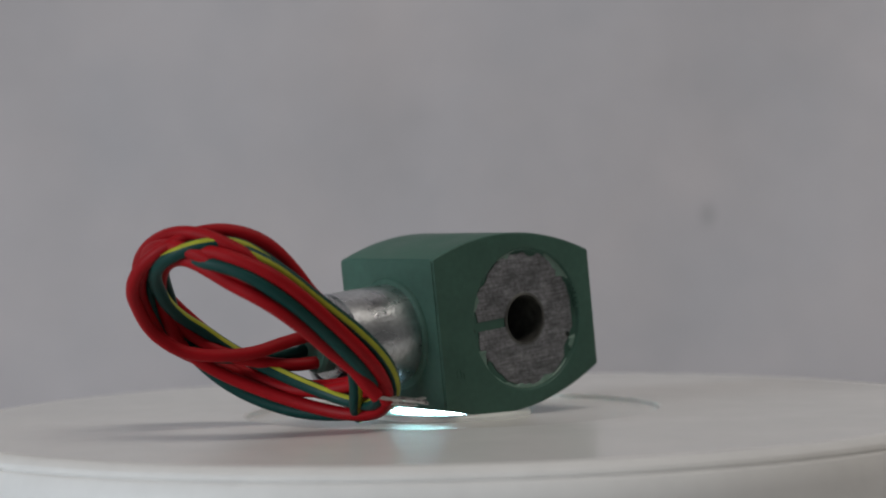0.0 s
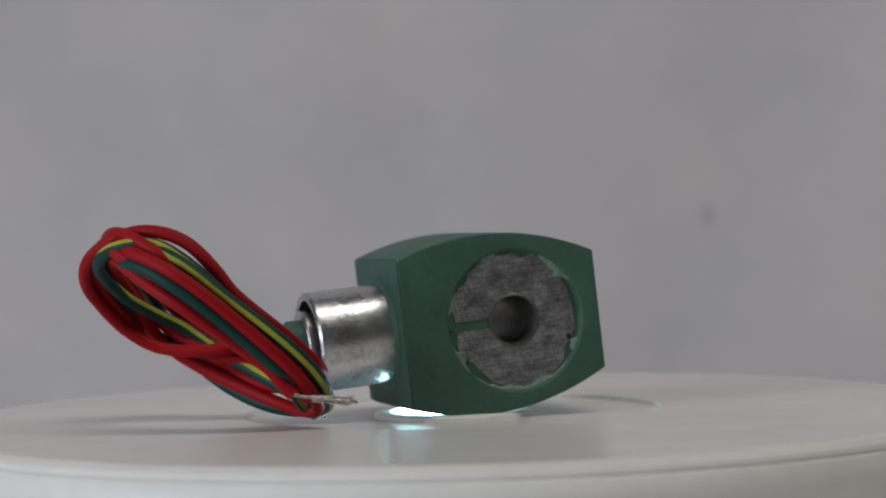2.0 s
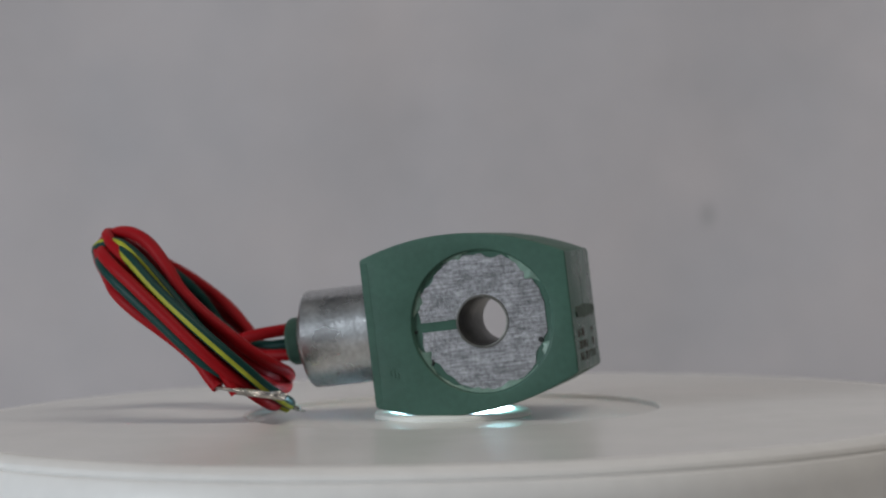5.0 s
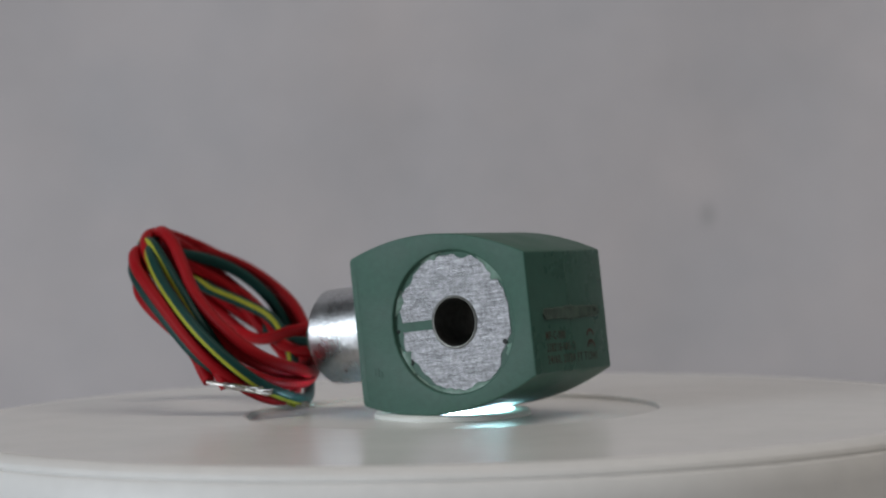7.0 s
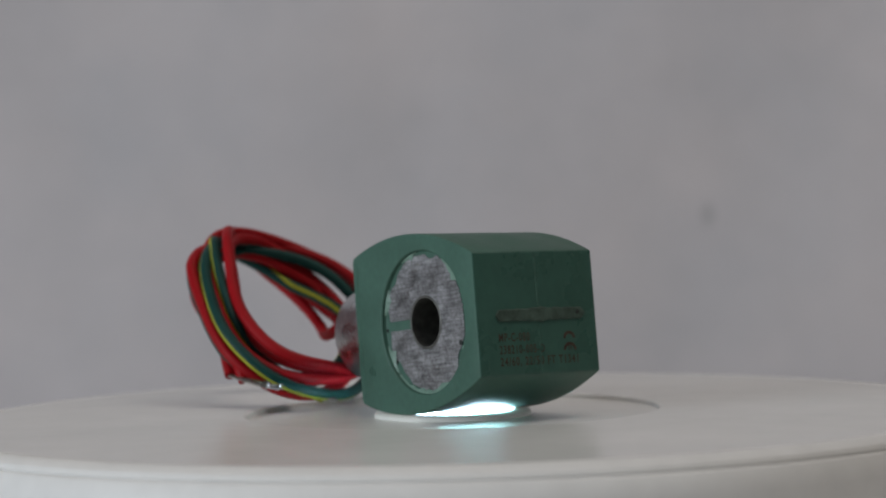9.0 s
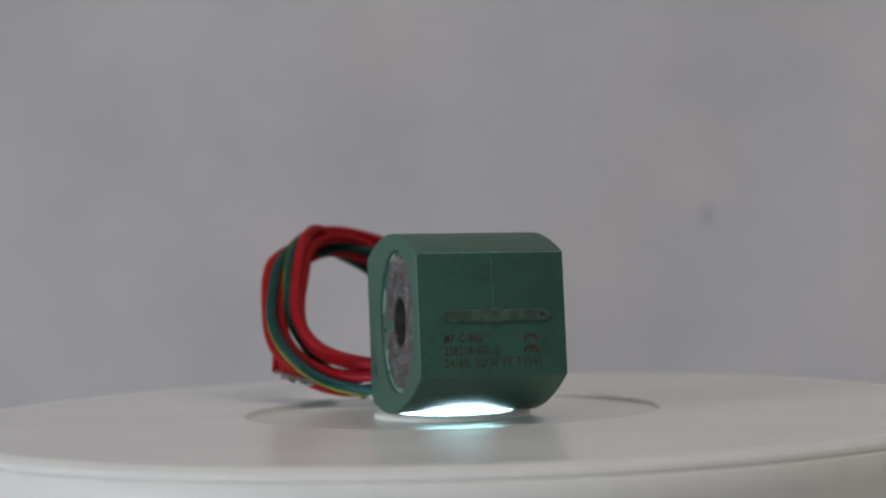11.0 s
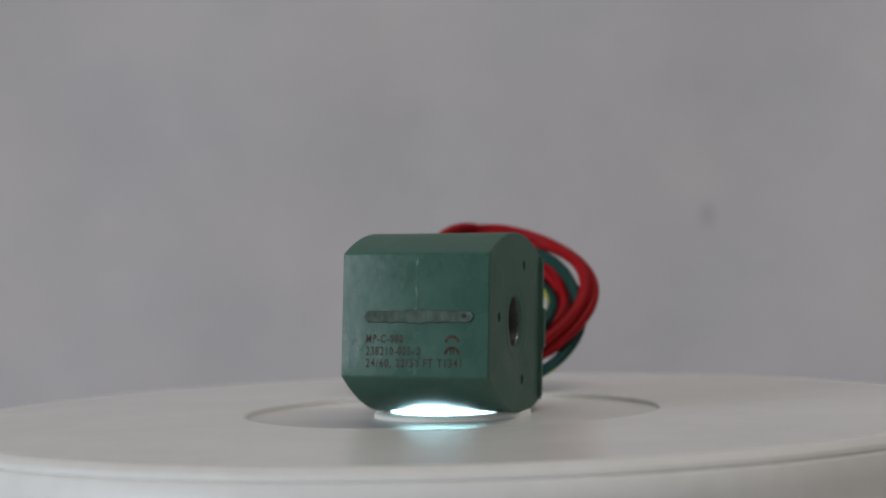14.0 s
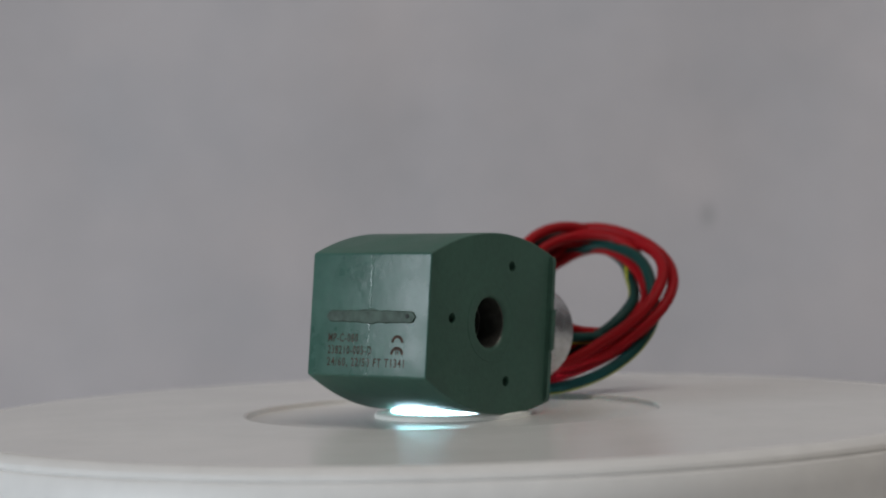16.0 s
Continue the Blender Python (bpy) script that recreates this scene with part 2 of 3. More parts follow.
# ---- the room ----
def room():
    # this shell is added, out of view, and kept dim to limit bounced light
    def slab(name, label, *b):
        ob = part(name, box(*b, unit=1), PAINT, None, "", 0)
        return tagged(ob, label, "wall", kind="structure")
    slab("wall_north", "plain grey room wall, added out of view", -2.0, 2.0, 1.2, 1.3, -0.75, 1.7)
    slab("wall_south", "plain grey room wall, added out of view", -2.0, 2.0, -2.1, -2.0, -0.75, 1.7)
    slab("wall_east", "plain grey room wall, added out of view", 2.0, 2.1, -2.1, 1.3, -0.75, 1.7)
    # the wall with the window, round its opening
    bm = box(-2.1, -2.0, -2.1, 1.3, -0.75, -0.06, unit=1)
    for b in ((-2.1, -2.0, -2.1, 1.3, 1.08, 1.7), (-2.1, -2.0, -2.1, -1.78, -0.06, 1.08), (-2.1, -2.0, -0.62, 1.3, -0.06, 1.08)):
        other = box(*b, unit=1)
        me = bpy.data.meshes.new("piece")
        other.to_mesh(me)
        other.free()
        bm.from_mesh(me)
        bpy.data.meshes.remove(me)
    tagged(part("wall_west", bm, PAINT, None, "", 0), "grey room wall with a window opening, added out of view", "wall", kind="structure")
    ob = part("ceiling", box(-2.1, 2.1, -2.1, 1.3, 1.7, 1.8, unit=1), PAINT, None, "", 0)
    tagged(ob, "plain grey ceiling, added out of view", "ceiling", kind="structure")
    ob = part("floor", box(-2.1, 2.1, -2.1, 1.3, -0.85, -0.75, unit=1), TABLE, None, "", 0)
    tagged(ob, "plain floor under the table", "floor", kind="structure")


def backdrop():
    """A hanging grey sheet with soft upright folds."""
    bm = bmesh.new()
    nx, nz = 160, 110
    grid = []
    for j in range(nz + 1):
        row = []
        for i in range(nx + 1):
            x, z = -0.8 + 1.6 * i / nx, -0.0525 + 1.15 * j / nz
            y = 0.52 + 0.010 * noise.noise((x * 5 + z * 1.2, z * 1.0, 3.1)) + 0.0022 * noise.noise((x * 12 - z * 5, z * 3.5, 9.0)) + 0.0012 * noise.noise((x * 26 + z * 9, z * 11, 4.0))
            y -= 0.0026 * math.tanh((x + 0.010 - 0.12 * (z - 0.08)) / 0.022) + 0.0028 * math.tanh((x + 0.145 - 0.3 * (z - 0.08)) / 0.032)
            row.append(bm.verts.new((x, y, z)))
        grid.append(row)
    for j in range(nz):
        for i in range(nx):
            bm.faces.new((grid[j][i], grid[j][i + 1], grid[j + 1][i + 1], grid[j + 1][i]))
    ob = part("backdrop", bm, CLOTH, None, "", 180)
    mod = ob.modifiers.new("thick", "SOLIDIFY")
    mod.thickness, mod.offset = 0.001, 1
    tagged(ob, "plain grey cloth backdrop with soft folds", "backdrop", kind="structure")


def table():
    # added unseen support; its pale top throws light up at backdrop and plate rim
    thing = tagged(new("table"), "plain pale table under the turntable", "table")
    thing.location = (0, 0.1, -0.75)
    part("tabletop", box(-0.9, 0.9, -0.35, 0.6, 0.665, 0.695, 0.004, 1), TABLE, thing)
    for x in (-0.84, 0.84):
        for y in (-0.29, 0.54):
            part("leg", box(x - 0.025, x + 0.025, y - 0.025, y + 0.025, 0, 0.665, 0.003, 1), TABLE, thing)


def turntable():
    thing = tagged(new("turntable"), "round white plastic display turntable with a lit centre", "turntable")
    thing.matrix_basis = pose(0.0006, 0, 0, 0, -0.761, 0)
    part("base", lathe([(0, -54), (92, -54), (95, -52), (95, -26), (90, -24), (0, -24)], 96), WHITE, thing, "round white plastic base")
    disc = lathe([(0, -1.3), (44.4, -1.3), (45.1, -1.05), (45.5, -0.2), (45.9, 0.0), (46.4, 0.04), (46.9, 0), (47.6, 0), (60, 0), (85, 0), (109.6, 0), (111.0, 0), (112.6, -0.25), (114.2, -1.1), (114.6, -1.9), (114.4, -2.3), (115.4, -2.6),
                  (116.4, -4.2), (116.8, -6.5), (116.8, -20), (115.5, -22), (0, -22)], 160)
    for f in disc.faces:
        f.material_index = 1 if min(v.co.xy.length for v in f.verts) > 0.1094 else 0
    plate = part("plate", disc, [WHITE, WHITE_SIDE], thing, "glossy white plastic plate with a shallow round recess", 30)
    part("lens", lathe([(0, -1.28), (17.3, -1.28), (17.3, -0.5), (16.9, -0.14), (14.6, -0.05), (0, -0.05)], 96), LENS, plate, "milky round lamp lens")
    part("lamp_disc", lathe([(0, -0.045), (13.7, -0.045), (13.7, -0.02), (0, -0.02)], 96), GLOW, plate, "glowing cool white lamp disc")
    return thing, plate


# ---- the coil ----
# the body's own frame: bore along y, the conduit hub towards -x
SEAT = Vector((10.4, 0.9, 20.0))
LEAN = Matrix.Translation(SEAT * MM) @ Matrix.Rotation(radians(-2.2), 4, "Z") @ Matrix.Rotation(radians(-6.2), 4, "Y")


SIDE = 19.5             # the printed face, from the bore


def outline(grow=0.0):
    """The body's cross section as (x, z) in mm, seen from the front, counter-clockwise."""
    arc = lambda x: 19.4 + grow - (x + 6.5) ** 2 / 104.0
    right, left = SIDE + grow, -25.0
    xs = [right + (left - right) * k / 30 for k in range(31)]
    pts = [(right, z) for z in (0, 4, 8)] + [(x, arc(x)) for x in xs] + [(left, z) for z in (10, 5, 0, -5, -10)]
    return pts + [(x, -arc(x)) for x in reversed(xs)] + [(right, z) for z in (-8, -4)]


def coil_body(thing):
    front, back = -15.9, 15.9
    pts = outline()
    n = len(pts)
    bm = bmesh.new()
    angles = [math.atan2(z, x) for x, z in pts]

    def ring(y, r=None, dx=0.0):
        if r is None:
            return [bm.verts.new((x * MM, y * MM, z * MM)) for x, z in pts]
        return [bm.verts.new(((dx + r * math.cos(a)) * MM, y * MM, r * math.sin(a) * MM)) for a in angles]

    rows = [ring(front), ring(front, 15.4), ring(front + 1.2, 15.2), ring(front + 1.2, 5.6), ring(back - 5.0, 5.6, -1.6), ring(back - 0.6, 5.3, -2.4), ring(back, 5.9, -2.5), ring(back)]
    for a, b in zip(rows, rows[1:] + rows[:1]):
        for k in range(n):
            bm.faces.new((a[k], a[(k + 1) % n], b[(k + 1) % n], b[k]))
    for f in bm.faces:
        if all(abs(v.co.x - SIDE * MM) < 1e-7 for v in f.verts):
            f.material_index = 1
        elif all(abs(v.co.y) < (back - 0.4) * MM and v.co.xz.length < 9 * MM for v in f.verts):
            f.material_index = 2
    ob = part("body", bm, [GREEN, GREEN_LABEL, BORE], thing, "dark green moulded coil body", 35, LEAN)
    mod = ob.modifiers.new("round", "BEVEL")
    mod.width, mod.segments, mod.limit_method, mod.angle_limit = 1.1 * MM, 4, "ANGLE", radians(28)
    cutters = []
    for x, z in ((-9.2, 12.6), (11.5, 0.0), (-8.8, -12.2)):
        cutters.append(lathe([(0, 0), (1.15, 0), (1.15, 6), (0, 6)], 20, "y"))
        bmesh.ops.translate(cutters[-1], verts=cutters[-1].verts[:], vec=(x * MM, (back + 3) * MM, z * MM))
    carved(ob, cutters)
    return ob


def coil_details(thing):
    # metal face inside the front recess: a split ring with a ragged rim
    bm = bmesh.new()
    m, layers = 240, (5.2, 7.5, 10, 12.5, None)
    grids = []
    for depth in (-14.85, -14.4):
        grid = []
        for r0 in layers:
            row = []
            for k in range(m + 1):
                f = k / m
                a0 = math.pi + 2 * math.pi * f
                r = r0
                if r is None:
                    ragged = noise.noise((math.cos(a0) * 3.2, math.sin(a0) * 3.2, 0.4)) + 0.6 * noise.noise((math.cos(a0) * 11, math.sin(a0) * 11, 2.4))
                    bite = max(0.0, noise.noise((math.cos(a0) * 2.6, math.sin(a0) * 2.6, 5.2)) - 0.12) * 4.5
                    r = min(14.85, 14.5 + 0.5 * ragged - min(1.7, bite * (0.6 + 0.4 * ragged)))
                    r = min(r, 13.7 / max(0.05, math.cos(a0)))
                half = math.asin(1.05 / r)
                a = math.pi + half + (2 * math.pi - 2 * half) * f
                row.append(bm.verts.new((r * math.cos(a) * MM, depth * MM, r * math.sin(a) * MM)))
            grid.append(row)
        grids.append(grid)
    for grid in grids:
        for a, b in zip(grid, grid[1:]):
            for k in range(m):
                bm.faces.new((a[k], a[k + 1], b[k + 1], b[k]))
    for i in (0, -1):
        a, b = grids[0][i], grids[1][i]
        for k in range(m):
            bm.faces.new((a[k], a[k + 1], b[k + 1], b[k]))
    for k in (0, m):
        for i in range(len(layers) - 1):
            bm.faces.new((grids[0][i][k], grids[0][i + 1][k], grids[1][i + 1][k], grids[1][i][k]))
    part("core_plate", bm, PLATE_METAL, thing, "worn bare steel split ring", 30, LEAN)
    part("bore_sleeve", lathe([(5.75, 14.9), (5.55, 15.02), (5.2, 14.95), (5.1, 14.5), (5.1, -10.6), (5.55, -10.6)], 64, "y", True), BORE, thing, "dull steel bore lining", 40, LEAN)
    part("ring_mark", lathe([(7.9, -15.88), (8.15, -16.02), (8.4, -15.88)], 64, "y", True), GREEN, thing, "", 60, LEAN @ Matrix.Translation((-2.3 * MM, 0, 0)))
    # thin flash of moulding that overlaps the steel ring
    for start, end, reach in ((28, 62, 3.2), (148, 170, 2.4), (196, 222, 3.0), (224, 316, 1.5), (-34, -22, 2.2), (96, 118, 1.3)):
        bm = bmesh.new()
        count = max(6, int((end - start) / 2))
        rows = []
        for k in range(count + 1):
            a = radians(start + (end - start) * k / count)
            edge = min(1.0, 3.0 * min(k, count - k) / count + 0.05)
            inner = 15.25 - reach * edge * (0.6 + 0.7 * noise.noise((math.cos(a) * 9, math.sin(a) * 9, start)))
            rows.append([bm.verts.new((r * math.cos(a) * MM, y * MM, r * math.sin(a) * MM)) for r, y in ((15.25, -14.8), (15.2, -15.15), (min(inner + 0.25, 15.1), -15.02), (min(inner, 15.0), -14.8))])
        for a, b in zip(rows, rows[1:]):
            for k in range(3):
                bm.faces.new((a[k], a[k + 1], b[k + 1], b[k]))
        part("flash", bm, FLASH, thing, "", 50, LEAN)
    # small dark discs for the shade in gaps where the ring misses the moulding
    for x, z, r in ((-14.75, -0.75, 0.42), (-13.9, 5.6, 0.75), (-12.2, -7.6, 0.8), (12.1, -5.2, 0.7), (11.4, 9.2, 0.65)):
        part("gap_shade", lathe([(0, 14.92), (r * 0.8, 14.92), (r, 14.6), (0, 14.6)], 14, "y"), DARK, thing, "", 40, LEAN @ Matrix.Translation((x * MM, 0, z * MM)))
    # small teeth in the recess wall
    for k in range(5):
        z = 5.4 - 1.15 * k
        x = math.sqrt(15.2 ** 2 - z ** 2)
        part("tooth", box(x - 0.5, x + 0.25, -15.65, -14.7, z - 0.3, z + 0.3, 0.1), GREEN, thing, "", 40, LEAN)
    # flange at the hub end
    flange = bmesh.new()
    prof = [(-15.4, -15.55), (15.9, -15.55), (16.6, -14.8), (16.6, 14.8), (15.9, 15.55), (-15.4, 15.55), (-15.95, 14.8), (-15.95, -14.8)]
    ends = [[flange.verts.new((x * MM, y * MM, (z + (0.75 if z > 0 else -0.75)) * MM)) for y, z in prof] for x in (-25.3, -23.2)]
    for k in range(8):
        flange.faces.new((ends[0][k], ends[0][(k + 1) % 8], ends[1][(k + 1) % 8], ends[1][k]))
    flange.faces.new(ends[0])
    flange.faces.new(ends[1])
    bmesh.ops.bevel(flange, geom=flange.edges[:], offset=0.4 * MM, segments=2, affect="EDGES")
    part("flange", flange, GREEN, thing, "thin green end flange", 35, LEAN)
    part("flange_tab", box(-25.2, -23.5, 16.4, 17.1, -4.6, 4.4, 0.2), GREEN, thing, "", 35, LEAN)
    # printed face: long scar, seam, lettering and a small mark
    scar = bmesh.new()
    cols = []
    for k in range(41):
        y = -11.0 + 23.6 * k / 40
        end = math.sqrt(max(0.0, 1 - max(0.0, (abs(y - 0.8) - 10.6) / 1.2) ** 2))
        half = (1.45 * end + 0.3 * noise.noise((y * 0.5, 1.0, 0)) + 0.22 * math.exp(-((y - 0.5) / 3.2) ** 2) - 0.15) if end > 0 else 0.02
        cols.append([scar.verts.new((x * MM, y * MM, (-0.4 + half * h) * MM)) for x, h in ((SIDE - 0.05, -1), (SIDE + 0.38 + 0.10 * noise.noise((y * 2, 5, 0)), -0.8), (SIDE + 0.36 + 0.16 * noise.noise((y, 7, 0)), 0), (SIDE + 0.38, 0.8), (SIDE - 0.05, 1))])
    for a, b in zip(cols, cols[1:]):
        for k in range(4):
            scar.faces.new((a[k], a[k + 1], b[k + 1], b[k]))
    part("scar", scar, SCAR, thing, "long scraped moulding scar", 50, LEAN)
    part("mould_seam", box(SIDE - 0.2, SIDE + 0.05, 0.0, 0.55, 1.0, 12.6), SEAM, thing, "", 40, LEAN)
    part("mould_seam", box(SIDE - 0.2, SIDE + 0.03, 0.12, 0.42, -12.6, -1.8), SEAM, thing, "", 40, LEAN)
    part("ejector_dot", lathe([(0, 0.1), (0.42, 0.1), (0.5, 0)], 20, "z"), DARK, thing, "", 40, LEAN @ Matrix.Translation(((SIDE + 0.40) * MM, 10.6 * MM, -0.2 * MM)) @ Matrix.Rotation(math.pi / 2, 4, "Y"))
    face = LEAN @ Matrix.Translation(((SIDE + 0.01) * MM, 0, 0)) @ Matrix(((0, 0, 1, 0), (1, 0, 0, 0), (0, 1, 0, 0), (0, 0, 0, 1)))
    for words, width, z in (("MP-C-080", 8.0, -5.8), ("238210-005-D", 11.8, -8.35), ("24/60, 22/50 FT T1341", 20.6, -10.85)):
        lettering("print_line", words, width, 1.75, thing, face @ Matrix.Translation((-10.5 * MM, z * MM, 0)), INK, "dark brown printed line")
    mark = bmesh.new()
    for cz, r in ((-5.7, 1.6), (-8.2, 1.75)):
        for k in range(14):
            a, b = math.pi * k / 14, math.pi * (k + 1) / 14
            q = [(r - 0.65, a), (r, a), (r, b), (r - 0.65, b)]
            mark.faces.new([mark.verts.new(((SIDE + 0.03) * MM, (8.1 + rr * math.cos(t)) * MM, (cz + rr * math.sin(t) * 0.95) * MM)) for rr, t in q])
    for y0, y1 in ((7.7, 7.95), (8.25, 8.5)):
        mark.faces.new([mark.verts.new(((SIDE + 0.03) * MM, y * MM, z * MM)) for y, z in ((y0, -8.2), (y1, -8.2), (y1, -6.8), (y0, -6.8))])
    part("print_mark", mark, INK, thing, "small brown printed mark of two arcs", 0, LEAN)
    # small raised mark on the front
    for k, (dx, h) in enumerate(((0, 1.6), (0.9, 2.2), (1.7, 1.5))):
        part("raised_mark", box(-21.3 + dx, -21.0 + dx, -16.02, -15.85, -9.8 - 0.3 * k, -9.8 - 0.3 * k + h, 0.05), GREEN, thing, "", 40, LEAN)


def coil_hub(thing):
    m = LEAN @ Matrix.Translation((0, -0.2 * MM, 0))
    hub = part("conduit_hub", lathe([(10.9, 24.5), (10.9, 41.9), (10.5, 42.4), (9.5, 42.4), (9.3, 42.1), (9.3, 27.5), (0, 27.5)], 96, "x"), ZINC, thing, "zinc-plated steel conduit hub", 30, m)
    part("collar", lathe([(12.3, 25.2), (12.1, 25.7), (11.5, 26.1), (10.8, 26.2)], 64, "x"), GREEN, thing, "", 40, m)
    # near-black disc paints in the shade of the hollow tube
    part("hub_shade", lathe([(9.25, 33), (7.5, 33.2), (0, 33.2)], 48, "x"), DARK, hub, "near-black disc for the shade inside the hub", 40)
    part("washer", lathe([(5.3, 36), (7.0, 36), (7.2, 43.6), (6.6, 44.0), (5.3, 44.0)], 48, "x"), ZINC, thing, "bright metal ring", 30, m)
    part("gland", lathe([(5.3, 34), (5.3, 46.6), (4.7, 47.4), (0, 47.4)], 40, "x"), GREEN, thing, "green cable gland", 35, m)


def ring_point(k):
    """The wound loop's centre line in mm; k in degrees round it."""
    a = radians(k)
    c1, s1, c2, s2 = math.cos(a), math.sin(a), math.cos(2 * a), math.sin(2 * a)
    return Vector((-57.02 - 20.85 * c1 - 0.70 * s1 - 0.40 * c2 - 1.35 * s2,
                   -5.08 + 5.63 * c1 - 20.99 * s1 - 0.88 * c2 - 0.26 * s2,
                   20.25 + 14.44 * c1 + 4.42 * s1 + 0.16 * c2 + 1.86 * s2))


LOOP_MIDDLE = Vector((-57.0, -5.1, 20.3))
LOOP_UP = Vector((0.59, 0.15, 0.79)).normalized()


SETTLE = ((0.78, 0.37, -0.4), (0.15, -0.03, -0.69), (0.47, -0.2, 0.19), (1.93, 0.05, -0.34), (-1.27, -0.58, 0.87),
          (-0.33, 0.58, 1.01), (1.77, 0.7, -0.17), (-0.08, -0.57, 1.43), (-0.94, 0.67, 0.12), (1.34, -0.47, 1.49))


def settled(p):
    """The bundle's sag and bow away from an even loop, in mm; none near the hub."""
    share = min(1.0, max(0.0, (-42 - p.x) / 16))
    share = share * share * (3 - 2 * share)
    x, y, z = (p - LOOP_MIDDLE) / 20
    terms = (1, x, y, z, x * x, y * y, z * z, x * y, x * z, y * z)
    return p + share * sum((k * Vector(row) for k, row in zip(terms, SETTLE)), Vector((0, 0, 0)))


def winding(keys, lead_in, lead_out):
    """A wire's way: lead_in points, then round the loop by keys of (degrees, outwards, upwards in mm: its place in the bundle), then lead_out points."""
    way = []
    at = [Vector(k) for k in keys]
    slope = [(at[min(i + 1, len(at) - 1)] - at[max(i - 1, 0)]) / (at[min(i + 1, len(at) - 1)].x - at[max(i - 1, 0)].x) for i in range(len(at))]
    start, end = at[0].x, at[-1].x
    count = int((end - start) / 9)
    i = 0
    for step in range(count + 1):
        k = start + (end - start) * step / count
        while i < len(at) - 2 and k > at[i + 1].x:
            i += 1
        wide = at[i + 1].x - at[i].x
        u = (k - at[i].x) / wide
        v = (2 * u ** 3 - 3 * u * u + 1) * at[i] + (u ** 3 - 2 * u * u + u) * wide * slope[i] + (3 * u * u - 2 * u ** 3) * at[i + 1] + (u ** 3 - u * u) * wide * slope[i + 1]
        p, out, up = loop_frame(k)
        way.append(p + v.y * out + v.z * up)
    way = [Vector(p) for p in lead_in] + [settled(p) for p in way] + [Vector(p) for p in lead_out]
    # a stiff wire takes no sharp bend
    for _ in range(30):
        for i in range(2, len(way) - 3):
            if (way[i] - way[i - 1]).angle(way[i + 1] - way[i]) > radians(19):
                way[i] = 0.5 * way[i] + 0.25 * (way[i - 1] + way[i + 1])
    return spline(way, 3)


def loop_frame(k):
    p = ring_point(k)
    ahead = (ring_point(k + 2) - ring_point(k - 2)).normalized()
    out = p - LOOP_MIDDLE
    out = (out - out.dot(ahead) * ahead).normalized()
    up = ahead.cross(out).normalized()
    return p, out, (up if up.dot(LOOP_UP) > 0 else -up)


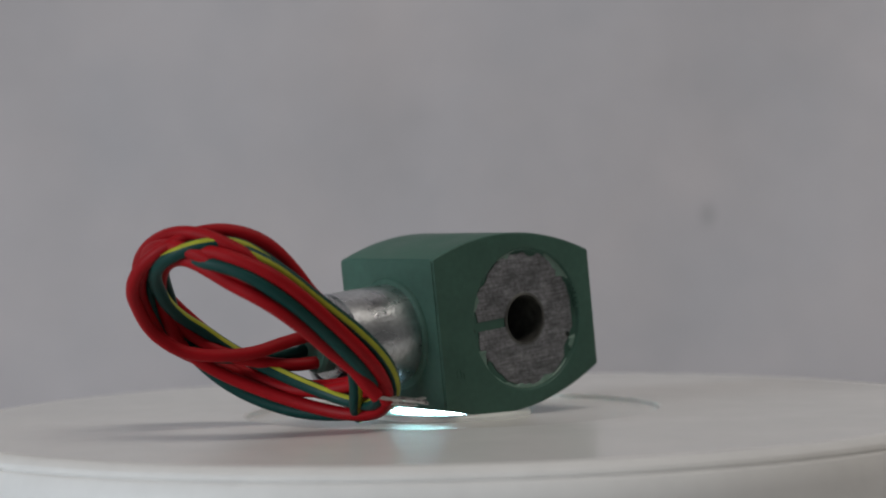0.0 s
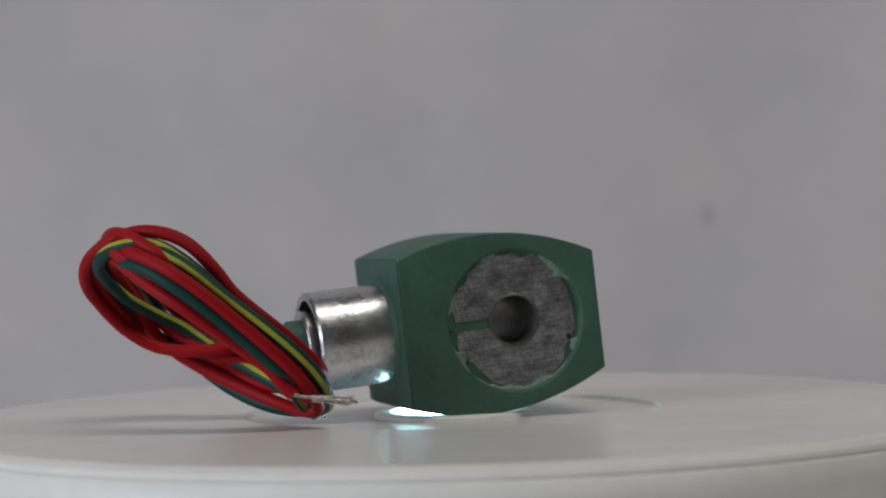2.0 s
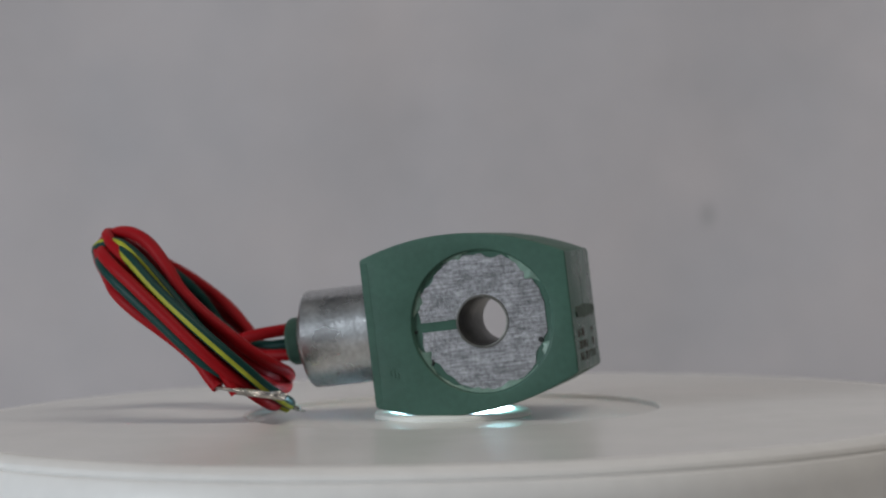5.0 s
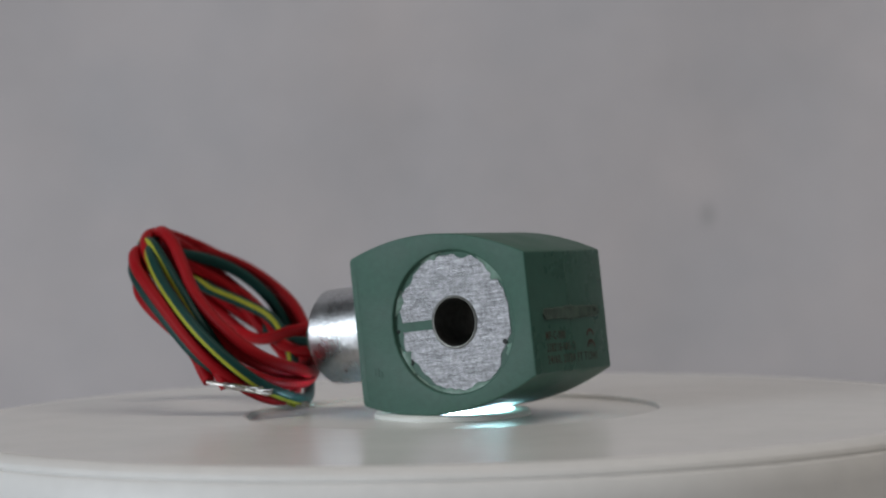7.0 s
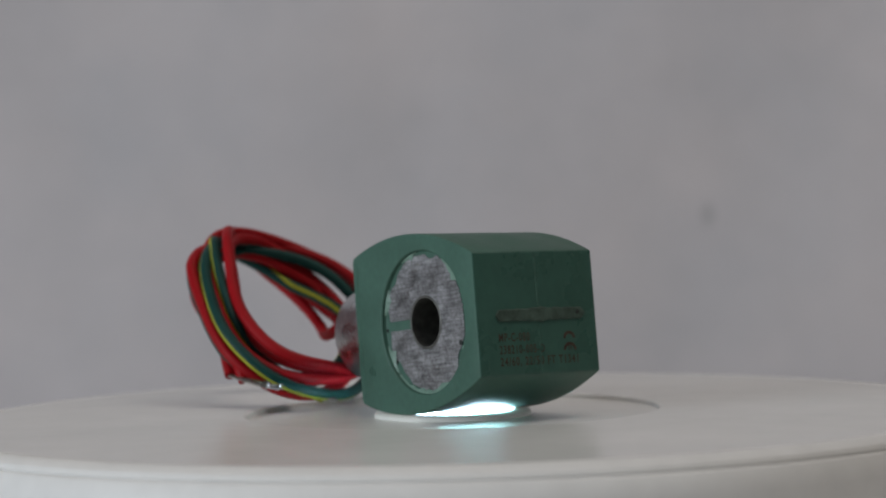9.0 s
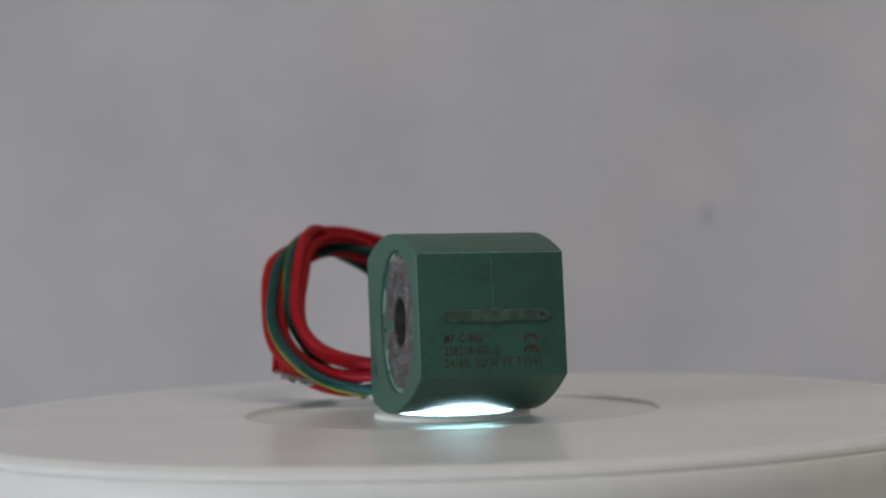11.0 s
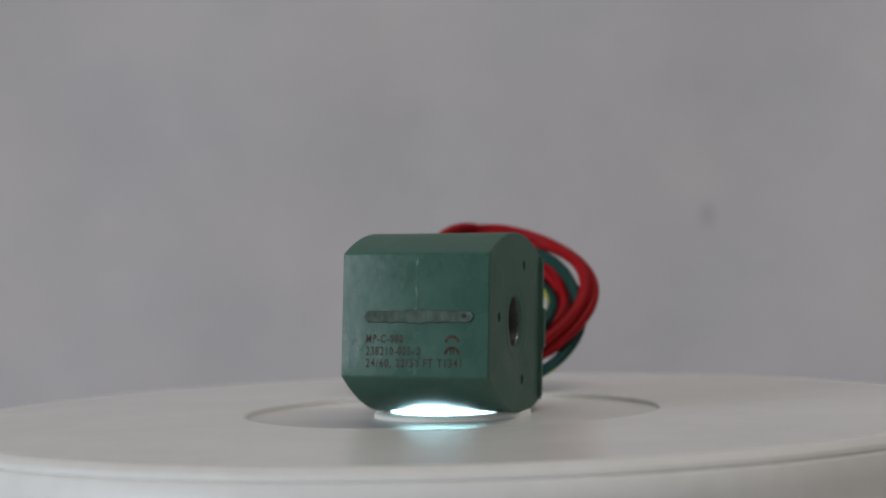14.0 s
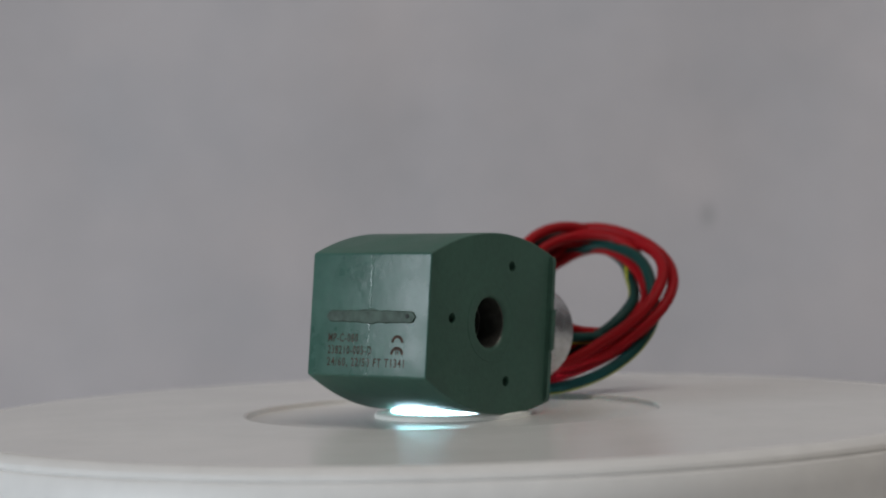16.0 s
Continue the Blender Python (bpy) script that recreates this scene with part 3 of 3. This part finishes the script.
def coil_wires(thing):
    at = lambda x, y, z: LEAN.to_3x3() @ Vector((x, y - 0.2, z)) + SEAT
    # two red leads and a green one with a yellow stripe, wound three times round the loop
    red_a = winding([(285, -7.6, -5.8), (305, -5.0, -6.1), (330, -1.5, -5.8), (350, 1.3, -5.3), (372, 1.6, -2.0),
                     (387, 0.9, 2.3), (404, 0.4, 5.2), (420, -0.2, 6.4), (436, -1.2, 5.6), (450, -1.7, 4.2), (488, -1.2, 3.8), (538, 0.1, 4.0),
                     (580, 2.5, 0.8), (640, -1.5, -3.3), (670, -2.5, -4.0), (705, 0.5, -3.0), (753, -0.5, -1.5),
                     (769, 3.0, -2.2), (797, 4.1, -1.9), (816, 4.3, -2.1), (845, 4.1, -2.4), (920, 1.5, -3.4), (1000, -4.0, -3.4), (1045, -3.0, -0.5), (1090, -2.2, -1.6),
                     (1135, -2.2, -4.9), (1162, 1.7, -6.3), (1185, 0.0, -4.8)],
                    [at(-40, 0.5, 2.9), at(-46, 0.6, 2.9), (-44.5, 2.0, 16.5), (-50.5, 3.2, 14.9), (-56.8, 5.6, 13.8)], [(-49.2, -27.4, 12.4), (-46.6, -28.2, 9.2), (-44.5, -28.8, 6.9)])
    red_b = winding([(246, -6.6, -1.4), (300, -3.5, -0.2), (335, -1.0, 0.5), (362, 0.8, 1.6), (390, -1.5, 2.0), (415, -2.6, 3.3), (436, -3.7, 3.0), (460, -3.4, 1.6), (490, -2.9, 1.2), (535, -1.8, 1.5),
                     (580, 0.4, -1.2), (640, 2.4, 1.8), (680, 3.8, 2.4), (725, 2.2, 1.8), (760, 1.5, 0.9), (806, 1.0, 0.0), (840, 1.2, -0.8), (890, 1.2, 0.4), (935, 2.6, 0.9), (965, 0.8, 2.6),
                     (1010, 0.8, 4.2), (1045, 2.4, 3.4), (1085, 1.6, -0.4), (1120, -0.6, -2.8), (1166, -0.1, -3.6), (1195, 0.6, -3.6)],
                    [at(-40, -1.5, -2.6), at(-46, -1.6, -2.8), at(-53, -0.8, -3.4)], [(-44.0, -27.6, 10.4), (-42.0, -27.6, 7.6), (-40.8, -27.4, 5.6)])
    earth = winding([(258, -5.2, -2.8), (300, -2.6, -2.8), (335, -0.8, -1.0), (362, -0.5, 0.6), (395, -0.4, 1.0), (430, 2.4, 1.3), (446, 3.2, 0.9), (466, 4.0, 0.9), (490, 4.2, 0.6), (512, 4.0, -0.2), (537, 4.6, -1.0),
                     (573, 4.3, -3.9), (600, 3.6, -3.7), (630, 1.4, -1.0), (660, -1.4, 2.5), (690, -1.5, 2.8), (725, -1.6, -0.5), (753, -2.2, -3.0), (769, 0.8, -3.6), (789, 2.4, -3.9), (806, 2.9, -4.0), (841, 2.9, -4.0),
                     (900, 0.0, -1.6), (930, -2.0, -0.4), (965, -4.9, 0.5), (1000, -6.6, 0.7), (1030, -6.3, -0.8), (1053, -5.0, -2.6), (1072, -2.1, -3.4), (1100, 2.2, -4.2), (1123, 1.4, 1.3), (1145, 0.4, 2.7), (1170, -0.4, 1.9), (1195, -1.2, 0.2)],
                    [at(-40, 2.2, -0.3), at(-46, 2.4, -0.2), at(-52, 2.8, -0.6)], [(-42.4, -20.4, 8.4), (-38.6, -14.6, 4.2), (-35.4, -11.2, 2.0), (-34.2, -10.0, 1.3)])
    for name, way, stripe, label in (("red_lead", red_a, 0, "red insulated lead"), ("red_lead", red_b, 0, "red insulated lead"), ("earth_lead", earth, 2, "green lead with a yellow stripe")):
        part(name, tube(way, 1.36, 16, stripe, ((0, 0), (0.45, 0), (0.55, 150), (0.68, 165), (0.82, 185), (0.87, 340), (1, 360))), [WIRE_GREEN, WIRE_YELLOW] if stripe else RED, thing, label, 60)
    # bare strands
    rnd = random.Random(4)
    for base, tip, count in (((-44.5, -29.0, 6.9), (-31.6, -27.7, 5.3), 13), ((-40.8, -27.4, 5.6), (-31.5, -24.5, 4.6), 12), ((-34.2, -10.0, 1.3), (-31.2, -7.6, 0.1), 9)):
        base, tip = Vector(base), Vector(tip)
        for k in range(count):
            jit = lambda s: Vector((rnd.uniform(-s, s), rnd.uniform(-s, s), rnd.uniform(-s, s) * 0.7))
            mid = base.lerp(tip, 0.5) + jit(0.6)
            end = tip + jit(1.0 if count > 9 else 0.3)
            mid.z, end.z = max(mid.z, 0.2), max(end.z, 0.15)
            part("strand", tube(spline([base + jit(0.35), mid, end], 6), 0.19, 6), TINNED, thing, "", 60)


def coil():
    thing = tagged(new("solenoid_coil"), "green solenoid coil with steel hub and looped wire leads", "solenoid coil")
    coil_body(thing)
    coil_details(thing)
    coil_hub(thing)
    coil_wires(thing)
    return thing


room()
backdrop()
table()
stand, plate = turntable()
subject = coil()


def motions():
    times = [0.5 * k for k in range(33)]
    walk(subject, [(t, pose(0, 0, 0, 0, 0, -SPEED * (t - SQUARE))) for t in times])
    walk(plate, [(t, pose(0, 0, 0, 0, 0, -SPEED * (t - SQUARE))) for t in times])


motions()
